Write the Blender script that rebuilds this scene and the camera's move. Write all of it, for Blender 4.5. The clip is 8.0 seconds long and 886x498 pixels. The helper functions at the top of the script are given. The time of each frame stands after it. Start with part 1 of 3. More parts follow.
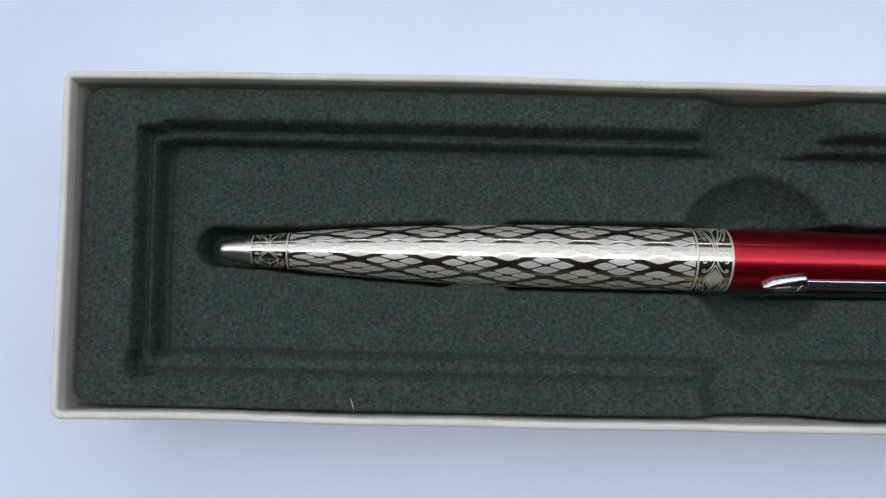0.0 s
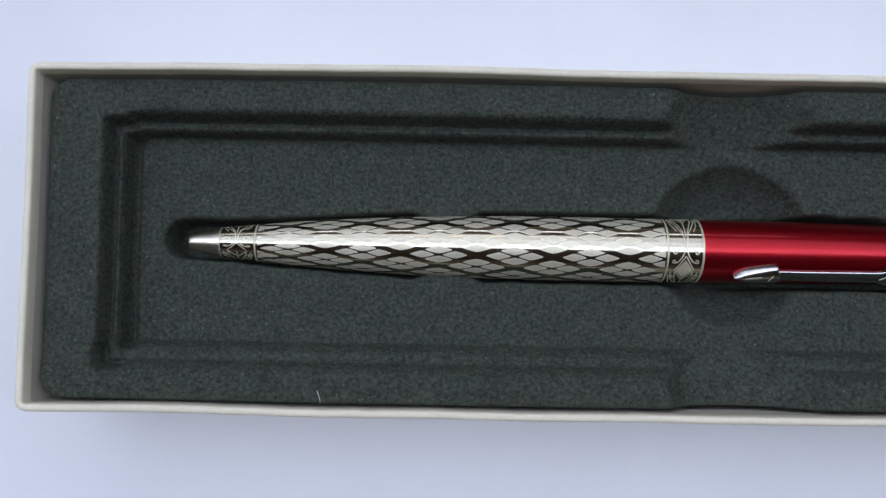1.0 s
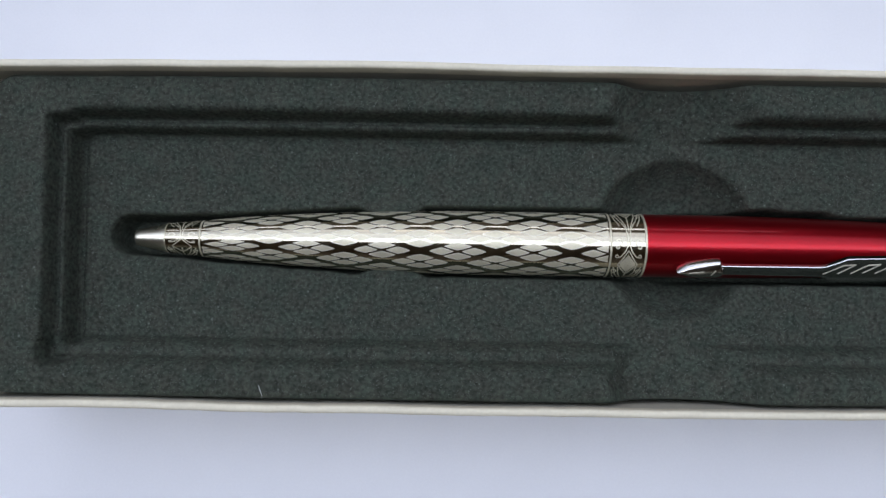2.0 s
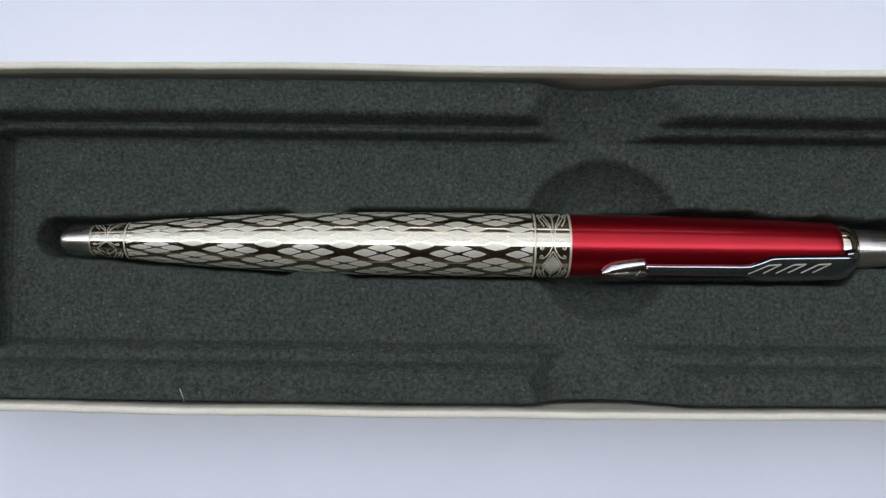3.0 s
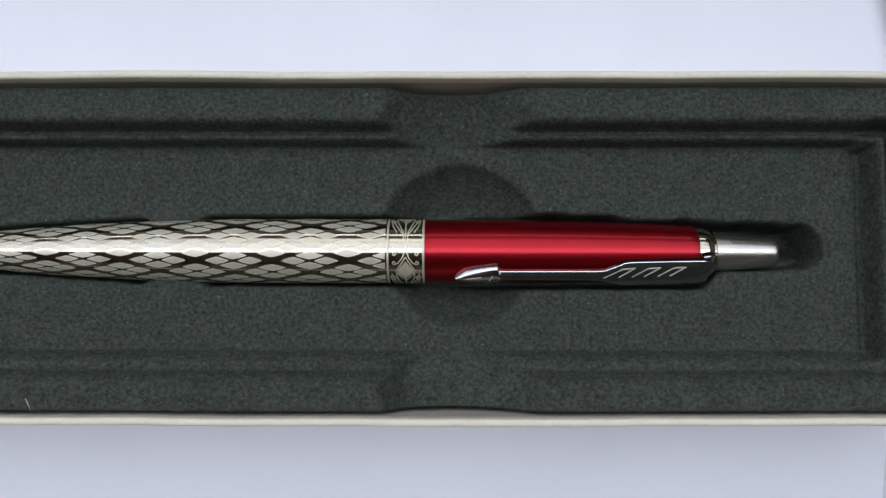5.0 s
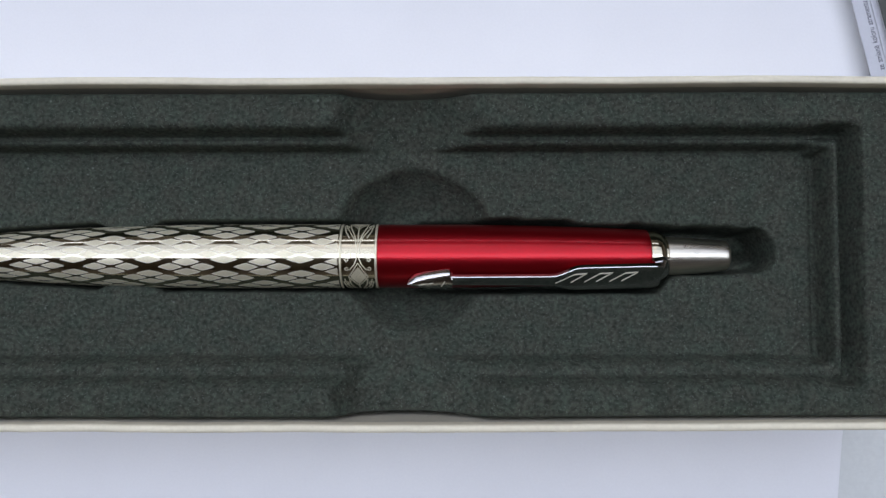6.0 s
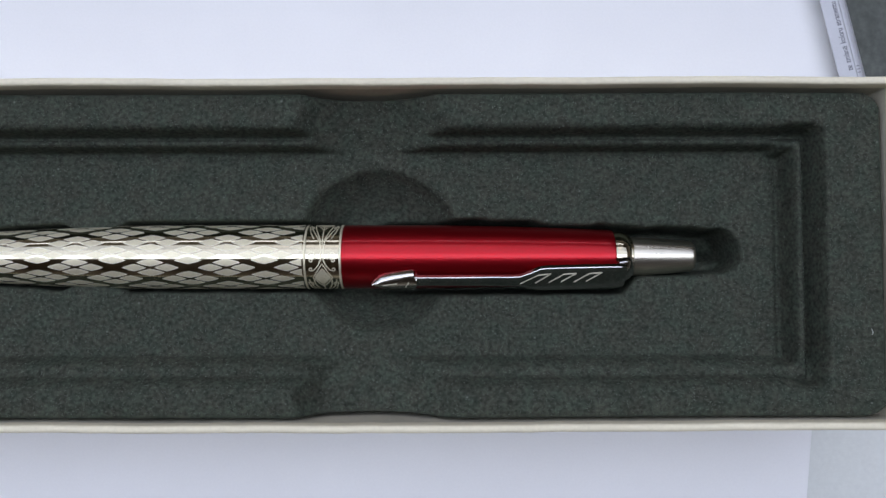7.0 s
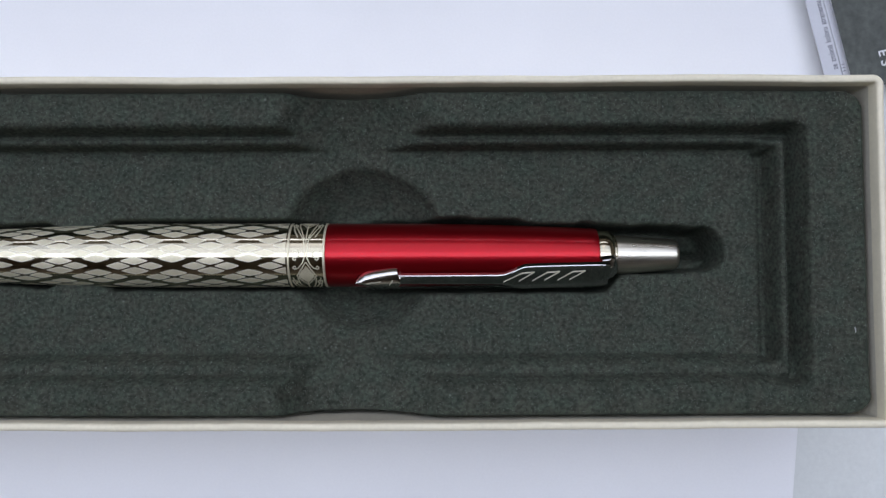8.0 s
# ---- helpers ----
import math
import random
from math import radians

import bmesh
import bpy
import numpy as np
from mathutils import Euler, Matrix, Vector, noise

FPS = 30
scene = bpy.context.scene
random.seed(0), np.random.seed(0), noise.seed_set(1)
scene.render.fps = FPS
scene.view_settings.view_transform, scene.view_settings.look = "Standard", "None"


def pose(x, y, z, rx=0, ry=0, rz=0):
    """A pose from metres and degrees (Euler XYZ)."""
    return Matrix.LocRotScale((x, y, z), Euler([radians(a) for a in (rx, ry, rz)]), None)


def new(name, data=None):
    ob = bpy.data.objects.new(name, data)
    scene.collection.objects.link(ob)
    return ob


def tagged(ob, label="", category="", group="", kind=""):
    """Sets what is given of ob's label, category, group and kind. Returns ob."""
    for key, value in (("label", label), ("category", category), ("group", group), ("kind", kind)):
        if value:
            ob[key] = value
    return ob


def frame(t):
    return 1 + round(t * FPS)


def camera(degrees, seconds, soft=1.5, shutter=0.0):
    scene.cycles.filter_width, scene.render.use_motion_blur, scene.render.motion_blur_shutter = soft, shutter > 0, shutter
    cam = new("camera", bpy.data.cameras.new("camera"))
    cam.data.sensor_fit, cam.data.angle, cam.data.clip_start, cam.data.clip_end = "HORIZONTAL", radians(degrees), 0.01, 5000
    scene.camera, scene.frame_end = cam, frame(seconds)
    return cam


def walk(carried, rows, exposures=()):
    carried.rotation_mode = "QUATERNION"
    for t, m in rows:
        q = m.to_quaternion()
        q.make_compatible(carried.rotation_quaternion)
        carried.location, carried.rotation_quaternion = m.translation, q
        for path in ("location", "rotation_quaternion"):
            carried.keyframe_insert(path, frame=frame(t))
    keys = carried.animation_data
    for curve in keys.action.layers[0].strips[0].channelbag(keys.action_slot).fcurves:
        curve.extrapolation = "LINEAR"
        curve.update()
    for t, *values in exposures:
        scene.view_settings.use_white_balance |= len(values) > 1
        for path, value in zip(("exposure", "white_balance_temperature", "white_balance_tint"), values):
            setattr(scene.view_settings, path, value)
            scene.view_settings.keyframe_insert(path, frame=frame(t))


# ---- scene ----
# A ballpoint pen in its open gift box, on a sheet of white paper. Lengths are in
# metres in the world; the builders below take millimetres and use MM.
MM = 0.001
cam = camera(59.6, 8.0, soft=1.5)
PATH = [
    (0, 0.03210, -0.01019, 0.13134, 5.259, -1.053, 1.155),
    (0.5, 0.03447, -0.01049, 0.13081, 5.236, -0.894, 1.082),
    (1, 0.03721, -0.01088, 0.13066, 5.055, -0.788, 1.033),
    (2.5, 0.05153, -0.00904, 0.13135, 3.875, -0.387, 0.785),
    (3, 0.05733, -0.00814, 0.13114, 3.550, -0.329, 0.645),
    (3.5, 0.06359, -0.00778, 0.13051, 3.402, -0.042, 0.542),
    (4, 0.06962, -0.00846, 0.13029, 3.936, 0.112, 0.383),
    (4.5, 0.07519, -0.00871, 0.13031, 4.258, 0.336, 0.256),
    (6, 0.08696, -0.00416, 0.13086, 2.480, 0.373, -0.041),
    (6.5, 0.08923, -0.00471, 0.13056, 2.750, 0.356, -0.048),
    (7, 0.09202, -0.00428, 0.13084, 2.582, 0.316, -0.092),
    (7.5, 0.09341, -0.00437, 0.13094, 2.596, 0.270, -0.067),
    (8, 0.09447, -0.00490, 0.13094, 2.762, 0.357, -0.114),
]
walk(cam, [(t, pose(x, y, z, rx, ry, rz)) for t, x, y, z, rx, ry, rz in PATH],
     exposures=[(0.0, -0.10, 5990, 12.5), (1.0, -0.08, 6100, 12), (2.5, -0.04, 6320, 11.5), (3.5, -0.04, 6390, 11.5), (8.0, -0.03, 6420, 11.5)])

# ---- world and light ----
world = bpy.data.worlds.new("overcast_sky")
scene.world = world
world.use_nodes = True
sky = world.node_tree.nodes.new("ShaderNodeTexSky")
sky.sky_type, sky.sun_disc = "NISHITA", False
sky.sun_elevation, sky.sun_rotation = radians(48), radians(0)
world.node_tree.links.new(sky.outputs[0], world.node_tree.nodes["Background"].inputs[0])
world.node_tree.nodes["Background"].inputs[1].default_value = 0.08


def area_lamp(name, m, wide, deep, watts, colour):
    lamp = bpy.data.lights.new(name, "AREA")
    lamp.shape, lamp.size, lamp.size_y, lamp.energy, lamp.color = "RECTANGLE", wide, deep, watts, colour
    ob = new(name, lamp)
    ob.matrix_world = m
    return ob


DAY = (0.805, 0.857, 1.01)
# added daylight: unseen roof window (over table, a little beyond) and low wall window
ROOF_X, ROOF_Y, ROOF_Z = (-1.72, 1.06), (-0.130, 0.89), 0.95
# graded brightest overhead to shape the pen's highlight: one lamp per roof-window third
area_lamp("added_roof_daylight", pose(-0.33, -0.008, ROOF_Z + 0.02), 2.77, 0.244, 8.8, DAY)
area_lamp("added_roof_daylight", pose(-0.33, 0.282, ROOF_Z + 0.02), 2.77, 0.336, 5.1, DAY)
area_lamp("added_roof_daylight", pose(-0.33, 0.670, ROOF_Z + 0.02), 2.77, 0.44, 4.1, DAY)
WALL_Y, WALL_Z = 1.225, (0.748, 0.895)
# unseen strip of light, added for the thin streak along the pen
area_lamp("added_wall_daylight", pose(-0.12, WALL_Y + 0.02, 0.82, -90, 0, 0), 1.84, 0.147, 2.3, DAY)


# ---- materials ----
def material(name, colour, rough=0.5, metal=0.0, coat=0.0, sheen=0.0, grain=None, grain_mix=0.3, stain=None, stain_mix=0.2,
             bump=0.0, bump_size=None, stretch=(1, 1, 1), rough_vary=0.0, spec=0.5, aniso=0.0):
    """A surface with grain and stains: sizes in metres, mixes as a share of the base colour."""
    m = bpy.data.materials.new(name)
    m.use_nodes = True
    nt = m.node_tree
    b = nt.nodes["Principled BSDF"]
    b.inputs["Roughness"].default_value, b.inputs["Metallic"].default_value = rough, metal
    b.inputs["Coat Weight"].default_value, b.inputs["Coat Roughness"].default_value = coat, 0.06
    b.inputs["Sheen Weight"].default_value, b.inputs["Sheen Roughness"].default_value = sheen, 0.5
    b.inputs["Specular IOR Level"].default_value = spec
    b.inputs["Anisotropic"].default_value = aniso
    b.inputs["Base Color"].default_value = (*colour, 1)
    co = nt.nodes.new("ShaderNodeTexCoord")
    mp = nt.nodes.new("ShaderNodeMapping")
    mp.inputs["Scale"].default_value = stretch
    nt.links.new(co.outputs["Object"], mp.inputs[0])
    last = None
    for size, mix, detail in ((grain, grain_mix, 3), (stain, stain_mix, 2)):
        if not size:
            continue
        n = nt.nodes.new("ShaderNodeTexNoise")
        n.inputs["Scale"].default_value, n.inputs["Detail"].default_value, n.inputs["Roughness"].default_value = 1 / size, detail + 1, 0.62
        nt.links.new(mp.outputs[0], n.inputs[0])
        r = nt.nodes.new("ShaderNodeMapRange")
        r.inputs[1].default_value, r.inputs[2].default_value = 0.3, 0.7
        r.inputs[3].default_value, r.inputs[4].default_value = 1 - mix, 1 + mix
        nt.links.new(n.outputs[0], r.inputs[0])
        x = nt.nodes.new("ShaderNodeMix")
        x.data_type, x.blend_type = "RGBA", "MULTIPLY"
        x.inputs[0].default_value = 1
        if last:
            nt.links.new(last, x.inputs[6])
        else:
            x.inputs[6].default_value = (*colour, 1)
        nt.links.new(r.outputs[0], x.inputs[7])
        last = x.outputs[2]
        if rough_vary and size == (stain or grain):
            rr = nt.nodes.new("ShaderNodeMapRange")
            rr.inputs[1].default_value, rr.inputs[2].default_value = 0.3, 0.7
            rr.inputs[3].default_value, rr.inputs[4].default_value = max(0.02, rough - rough_vary), rough + rough_vary
            nt.links.new(n.outputs[0], rr.inputs[0])
            nt.links.new(rr.outputs[0], b.inputs["Roughness"])
    if last:
        nt.links.new(last, b.inputs["Base Color"])
    if bump:
        n = nt.nodes.new("ShaderNodeTexNoise")
        n.inputs["Scale"].default_value, n.inputs["Detail"].default_value = 1 / (bump_size or grain), 3
        nt.links.new(mp.outputs[0], n.inputs[0])
        bp = nt.nodes.new("ShaderNodeBump")
        bp.inputs["Strength"].default_value, bp.inputs["Distance"].default_value = 1.0, bump
        nt.links.new(n.outputs[0], bp.inputs["Height"])
        nt.links.new(bp.outputs[0], b.inputs["Normal"])
    return m


def flock_material():
    """Dark grey-green flocked foam: mottled short pile with paler fibre ends."""
    m = material("flocked_foam", (0.0472, 0.0548, 0.0408), 0.9, sheen=0.0, grain=0.00058, grain_mix=0.52, stain=0.0026, stain_mix=0.16,
                 bump=0.00015, bump_size=0.0007, spec=0.12)
    nt = m.node_tree
    b = nt.nodes["Principled BSDF"]
    under = b.inputs["Base Color"].links[0].from_socket
    co = nt.nodes.new("ShaderNodeTexCoord")
    v = nt.nodes.new("ShaderNodeTexVoronoi")
    v.inputs["Scale"].default_value = 1150
    nt.links.new(co.outputs["Object"], v.inputs[0])
    r = nt.nodes.new("ShaderNodeMapRange")
    r.inputs[1].default_value, r.inputs[2].default_value, r.inputs[3].default_value, r.inputs[4].default_value = 0.10, 0.24, 0.45, 0.0
    nt.links.new(v.outputs["Distance"], r.inputs[0])
    g = nt.nodes.new("ShaderNodeMath")
    g.operation = "MULTIPLY"
    pick = nt.nodes.new("ShaderNodeMath")
    pick.operation = "GREATER_THAN"
    pick.inputs[1].default_value = 0.86
    nt.links.new(v.outputs["Color"], pick.inputs[0])
    nt.links.new(r.outputs[0], g.inputs[0])
    nt.links.new(pick.outputs[0], g.inputs[1])
    x = nt.nodes.new("ShaderNodeMix")
    x.data_type = "RGBA"
    x.inputs[7].default_value = (0.22, 0.24, 0.21, 1)
    nt.links.new(g.outputs[0], x.inputs[0])
    # the pile leans greener here and browner there
    n = nt.nodes.new("ShaderNodeTexNoise")
    n.inputs["Scale"].default_value, n.inputs["Detail"].default_value = 420, 3
    nt.links.new(co.outputs["Object"], n.inputs[0])
    ramp = nt.nodes.new("ShaderNodeValToRGB")
    ramp.color_ramp.elements[0].position, ramp.color_ramp.elements[0].color = 0.35, (1.06, 0.985, 1.0, 1)
    ramp.color_ramp.elements[1].position, ramp.color_ramp.elements[1].color = 0.65, (0.955, 1.01, 1.01, 1)
    nt.links.new(n.outputs[0], ramp.inputs[0])
    hue = nt.nodes.new("ShaderNodeMix")
    hue.data_type, hue.blend_type = "RGBA", "MULTIPLY"
    hue.inputs[0].default_value = 1
    nt.links.new(under, hue.inputs[6])
    nt.links.new(ramp.outputs[0], hue.inputs[7])
    nt.links.new(hue.outputs[2], x.inputs[6])
    nt.links.new(x.outputs[2], b.inputs["Base Color"])
    return m


FLOCK = flock_material()
CARD = material("cream_card", (0.81, 0.75, 0.565), 0.7, grain=0.0006, grain_mix=0.04, stain=0.012, stain_mix=0.05, bump=0.00003, bump_size=0.0007)
# inner walls: the card darkened and greyed, the recess's shade put into its colour
INNER_CARD = material("shaded_inner_card", (0.58, 0.545, 0.43), 0.8, grain=0.0006, grain_mix=0.06, stain=0.010, stain_mix=0.08, bump=0.00003, bump_size=0.0007)
PAPER = material("white_paper", (0.82, 0.82, 0.82), 0.85, grain=0.0004, grain_mix=0.015, stain=0.03, stain_mix=0.02, bump=0.00001)
# white leaflet stock greyed: the shade over the stack is put into the colour
LEAFLET = material("shaded_leaflet_paper", (0.57, 0.58, 0.61), 0.7, grain=0.0005, grain_mix=0.03, stain=0.015, stain_mix=0.04)
BOOKLET = material("booklet_cover", (0.078, 0.086, 0.076), 0.75, grain=0.0011, grain_mix=0.22, stain=0.004, stain_mix=0.2, bump=0.00004)
INK = material("grey_ink", (0.13, 0.13, 0.15), 0.8, grain=0.0004, grain_mix=0.1)
WHITE_INK = material("white_ink", (0.75, 0.76, 0.76), 0.6, grain=0.0004, grain_mix=0.06)
DESK = material("grey_white_laminate", (0.66, 0.68, 0.65), 0.5, grain=0.0008, grain_mix=0.04, stain=0.05, stain_mix=0.08)
# unseen walls and ceiling; their brown is set for the chrome's dark reflections
ROOM_BROWN = material("unseen_wall_brown", (0.27, 0.22, 0.165), 0.9, grain=0.004, grain_mix=0.06, stain=0.3, stain_mix=0.1, bump=0.0005)
WOOD_FLOOR = material("floor_wood", (0.16, 0.10, 0.06), 0.5, grain=0.01, grain_mix=0.25, stain=0.15, stain_mix=0.2, stretch=(1, 0.1, 1))
CHROME = material("polished_chrome", (0.50, 0.455, 0.335), 0.09, 1.0, grain=0.0007, grain_mix=0.05, stain=0.006, stain_mix=0.06, rough_vary=0.03)
CLIP_STEEL = material("polished_clip_steel", (0.45, 0.44, 0.425), 0.09, 1.0, grain=0.0007, grain_mix=0.05, stain=0.006, stain_mix=0.08, rough_vary=0.03)
ARROW_STEEL = material("worn_clip_steel", (0.50, 0.48, 0.44), 0.17, 1.0, grain=0.0005, grain_mix=0.10, stain=0.003, stain_mix=0.12, rough_vary=0.05)
SATIN = material("etched_satin_steel", (0.74, 0.685, 0.495), 0.46, 0.62, grain=0.00025, grain_mix=0.07, stain=0.004, stain_mix=0.05, rough_vary=0.05,
                 bump=0.000006, bump_size=0.00012)
RIM = material("etched_rim_steel", (0.84, 0.795, 0.63), 0.45, 0.35, grain=0.00025, grain_mix=0.06, stain=0.004, stain_mix=0.05)
BRUSHED = material("brushed_steel", (0.62, 0.585, 0.49), 0.31, 1.0, grain=0.0003, grain_mix=0.12, stain=0.004, stain_mix=0.12, stretch=(0.06, 1, 1),
                   rough_vary=0.08)
NOSE = material("polished_nose_steel", (0.76, 0.715, 0.56), 0.30, 1.0, grain=0.0005, grain_mix=0.06, stain=0.005, stain_mix=0.08, rough_vary=0.05)
RED = material("red_lacquered_metal", (0.345, 0.006, 0.012), 0.29, 0.88, coat=0.22, grain=0.00012, grain_mix=0.10, stain=0.01, stain_mix=0.05)
NAP = material("flock_nap", (0.155, 0.172, 0.148), 0.8, grain=0.004, grain_mix=0.35, stain=0.02, stain_mix=0.15, spec=0.15)
FIBRE = material("pale_fibre", (0.75, 0.76, 0.74), 0.8, grain=0.0005, grain_mix=0.05)


# ---- mesh helpers ----
def mesh_object(name, verts, faces, mat, parent=None, smooth=True, label="", scale=MM):
    me = bpy.data.meshes.new(name)
    me.from_pydata([tuple(c * scale for c in v) for v in verts], [], faces)
    me.materials.append(mat)
    bm = bmesh.new()
    bm.from_mesh(me)
    bmesh.ops.recalc_face_normals(bm, faces=bm.faces)
    bm.to_mesh(me)
    bm.free()
    me.polygons.foreach_set("use_smooth", [smooth] * len(me.polygons))
    ob = new(name, me)
    if parent:
        ob.parent = parent
    if label:
        ob["label"] = label
    return ob


def block(name, lo, hi, mat, parent=None, bevel=0.0, label=""):
    """A box from lo to hi in millimetres, with its edges eased."""
    bm = bmesh.new()
    bmesh.ops.create_cube(bm, size=1)
    for v in bm.verts:
        v.co = Vector([(lo[i] + (v.co[i] + 0.5) * (hi[i] - lo[i])) * MM for i in range(3)])
    if bevel:
        bmesh.ops.bevel(bm, geom=bm.edges[:], offset=bevel * MM, segments=2, affect="EDGES", profile=0.6)
    me = bpy.data.meshes.new(name)
    bm.to_mesh(me)
    bm.free()
    me.materials.append(mat)
    ob = new(name, me)
    if parent:
        ob.parent = parent
    if label:
        ob["label"] = label
    return ob


def lathe(name, profile, mat, parent, centre, sides=96, label=""):
    """A body turned about the pen's axis from (x, radius) pairs, closed at both ends."""
    verts, faces = [], []
    for x, r in profile:
        for k in range(sides):
            a = 2 * math.pi * k / sides
            verts.append((x, centre[1] + r * math.sin(a), centre[2] + r * math.cos(a)))
    for i in range(len(profile) - 1):
        for k in range(sides):
            a, b = i * sides + k, i * sides + (k + 1) % sides
            faces.append((a, b, b + sides, a + sides))
    faces.append(tuple(range(sides)))
    faces.append(tuple(range((len(profile) - 1) * sides, len(profile) * sides)))
    ob = mesh_object(name, verts, faces, mat, parent, True, label)
    for p in ob.data.polygons[-2:]:
        p.use_smooth = False
    ob.data.set_sharp_from_angle(angle=radians(32))
    return ob


def empty(name, at=(0, 0, 0)):
    ob = new(name)
    ob.location = [c * MM for c in at]
    ob.empty_display_size = 0.01
    return ob


def smooth01(v):
    v = np.clip(v, 0, 1)
    return v * v * (3 - 2 * v)


def square_up(x, y):
    """The box is a little out of square at its tip end."""
    return x - 0.024 * y * np.clip(1 - (x + 18) / 172, 0, 1)


def draw_in(x, y):
    """The long sides of the box bow: they are drawn in a little towards both ends."""
    far = np.interp(x, [-20, -12, -4, 8, 20, 32, 95, 120, 138, 156], [0.80, 0.62, 0.44, 0.24, 0.08, 0, 0, -0.12, -0.12, 0.08])
    near = np.interp(x, [-20, -4, 12, 28, 90, 112, 130, 156], [0.34, 0.28, 0.12, 0, 0.02, 0.2, 0.36, 0.38])
    return y - far * smooth01((y - 10) / 12) + near * smooth01((-y - 10) / 12)


# ---- the unseen room, added to shape the light and the pen's reflections ----
def opening_wall(name, axis, at, thick, span_a, span_z, hole_a, hole_z, mat):
    """A wall or ceiling slab with one rectangular hole through it. axis: 'y' for an upright wall, 'z' for a ceiling."""
    (a0, a1), (z0, z1), (h0, h1), (k0, k1) = span_a, span_z, hole_a, hole_z
    ring = [((a0, z0), (a1, z0), (a1, z1), (a0, z1)), ((h0, k0), (h1, k0), (h1, k1), (h0, k1))]
    verts = []
    for d in (at, at + thick):
        for loop in ring:
            for a, z in loop:
                verts.append((a, d, z) if axis == "y" else (a, z, d))
    faces = []
    for k in range(4):
        n = (k + 1) % 4
        faces += [(k, n, 4 + n, 4 + k), (8 + k, 8 + n, 12 + n, 12 + k), (4 + k, 4 + n, 12 + n, 12 + k), (k, n, 8 + n, 8 + k)]
    return tagged(mesh_object(name, verts, faces, mat, None, False, scale=1), kind="structure")


X0, X1, Y0, Y1, ZF, ZC = -1.85, 1.35, -1.15, WALL_Y, -0.74, ROOF_Z
floor = tagged(block("floor", (X0 * 1000, Y0 * 1000, ZF * 1000 - 100), (X1 * 1000, Y1 * 1000, ZF * 1000), WOOD_FLOOR), "unseen dark wooden room floor", "floor", kind="structure")
for nm, lo, hi in (("wall_west", (X0 - 0.1, Y0, ZF), (X0, Y1, ZC)), ("wall_east", (X1, Y0, ZF), (X1 + 0.1, Y1, ZC)), ("wall_south", (X0 - 0.1, Y0 - 0.1, ZF), (X1 + 0.1, Y0, ZC))):
    tagged(block(nm, [c * 1000 for c in lo], [c * 1000 for c in hi], ROOM_BROWN), "unseen plain brown room wall", "wall", kind="structure")
tagged(opening_wall("wall_north", "y", WALL_Y, 0.12, (X0 - 0.1, X1 + 0.1), (ZF, ZC), (-1.04, 0.8), WALL_Z, ROOM_BROWN), "unseen plain brown wall with an added window slot", "wall")
tagged(opening_wall("ceiling", "z", ROOF_Z, 0.12, (X0 - 0.1, X1 + 0.1), (Y0 - 0.1, Y1 + 0.12), ROOF_X, ROOF_Y, ROOM_BROWN), "unseen plain brown ceiling with an added roof opening", "ceiling")


# ---- the desk, the paper and the leaflets ----
def build_desk():
    d = tagged(empty("desk", (60, 0, -740)), "pale grey-white laminate desk under the paper", "desk")
    block("desktop", (-560, -380, 714.6), (560, 420, 739.6), DESK, d, 2)
    for x in (-530, 490):
        for y in (-350, 350):
            block("leg", (x, y, 0), (x + 40, y + 40, 714.4), DESK, d, 2)
    return d


def build_sheet():
    """One sheet of copy paper, a touch wavy, lying on the desk."""
    nx, ny = 70, 54
    verts, faces = [], []
    for top in (1, 0):
        for i in range(nx + 1):
            for j in range(ny + 1):
                y = -86 + 210 * j / ny
                right = 152.3 + 0.098 * (y + 35)
                x = -144 + (right + 144) * i / nx
                w = 0.05 * noise.noise(Vector((x * 0.012, y * 0.012, 0.3)))
                verts.append((x, y, -0.06 + w + (0.06 if top else -0.04)))
    n = (nx + 1) * (ny + 1)
    for i in range(nx):
        for j in range(ny):
            a = i * (ny + 1) + j
            faces.append((a, a + ny + 1, a + ny + 2, a + 1))
            faces.append((n + a, n + a + 1, n + a + ny + 2, n + a + ny + 1))
    edge = [i * (ny + 1) for i in range(nx + 1)] + [nx * (ny + 1) + j for j in range(1, ny + 1)]
    edge += [i * (ny + 1) + ny for i in range(nx - 1, -1, -1)] + [j for j in range(ny - 1, 0, -1)]
    for k in range(len(edge)):
        a, b = edge[k], edge[(k + 1) % len(edge)]
        faces.append((a, b, n + b, n + a))
    return tagged(mesh_object("paper_sheet", verts, faces, PAPER, None, False), "blank white sheet of paper lying on the desk", "paper")


def leaf_slab(name, corners, z0, z1, mat, parent=None, label=""):
    n = len(corners)
    verts = [(x, y, z0) for x, y in corners] + [(x, y, z1) for x, y in corners]
    faces = [tuple(range(n)), tuple(range(n, 2 * n))] + [(k, (k + 1) % n, n + (k + 1) % n, n + k) for k in range(n)]
    return mesh_object(name, verts, faces, mat, parent, False, label)


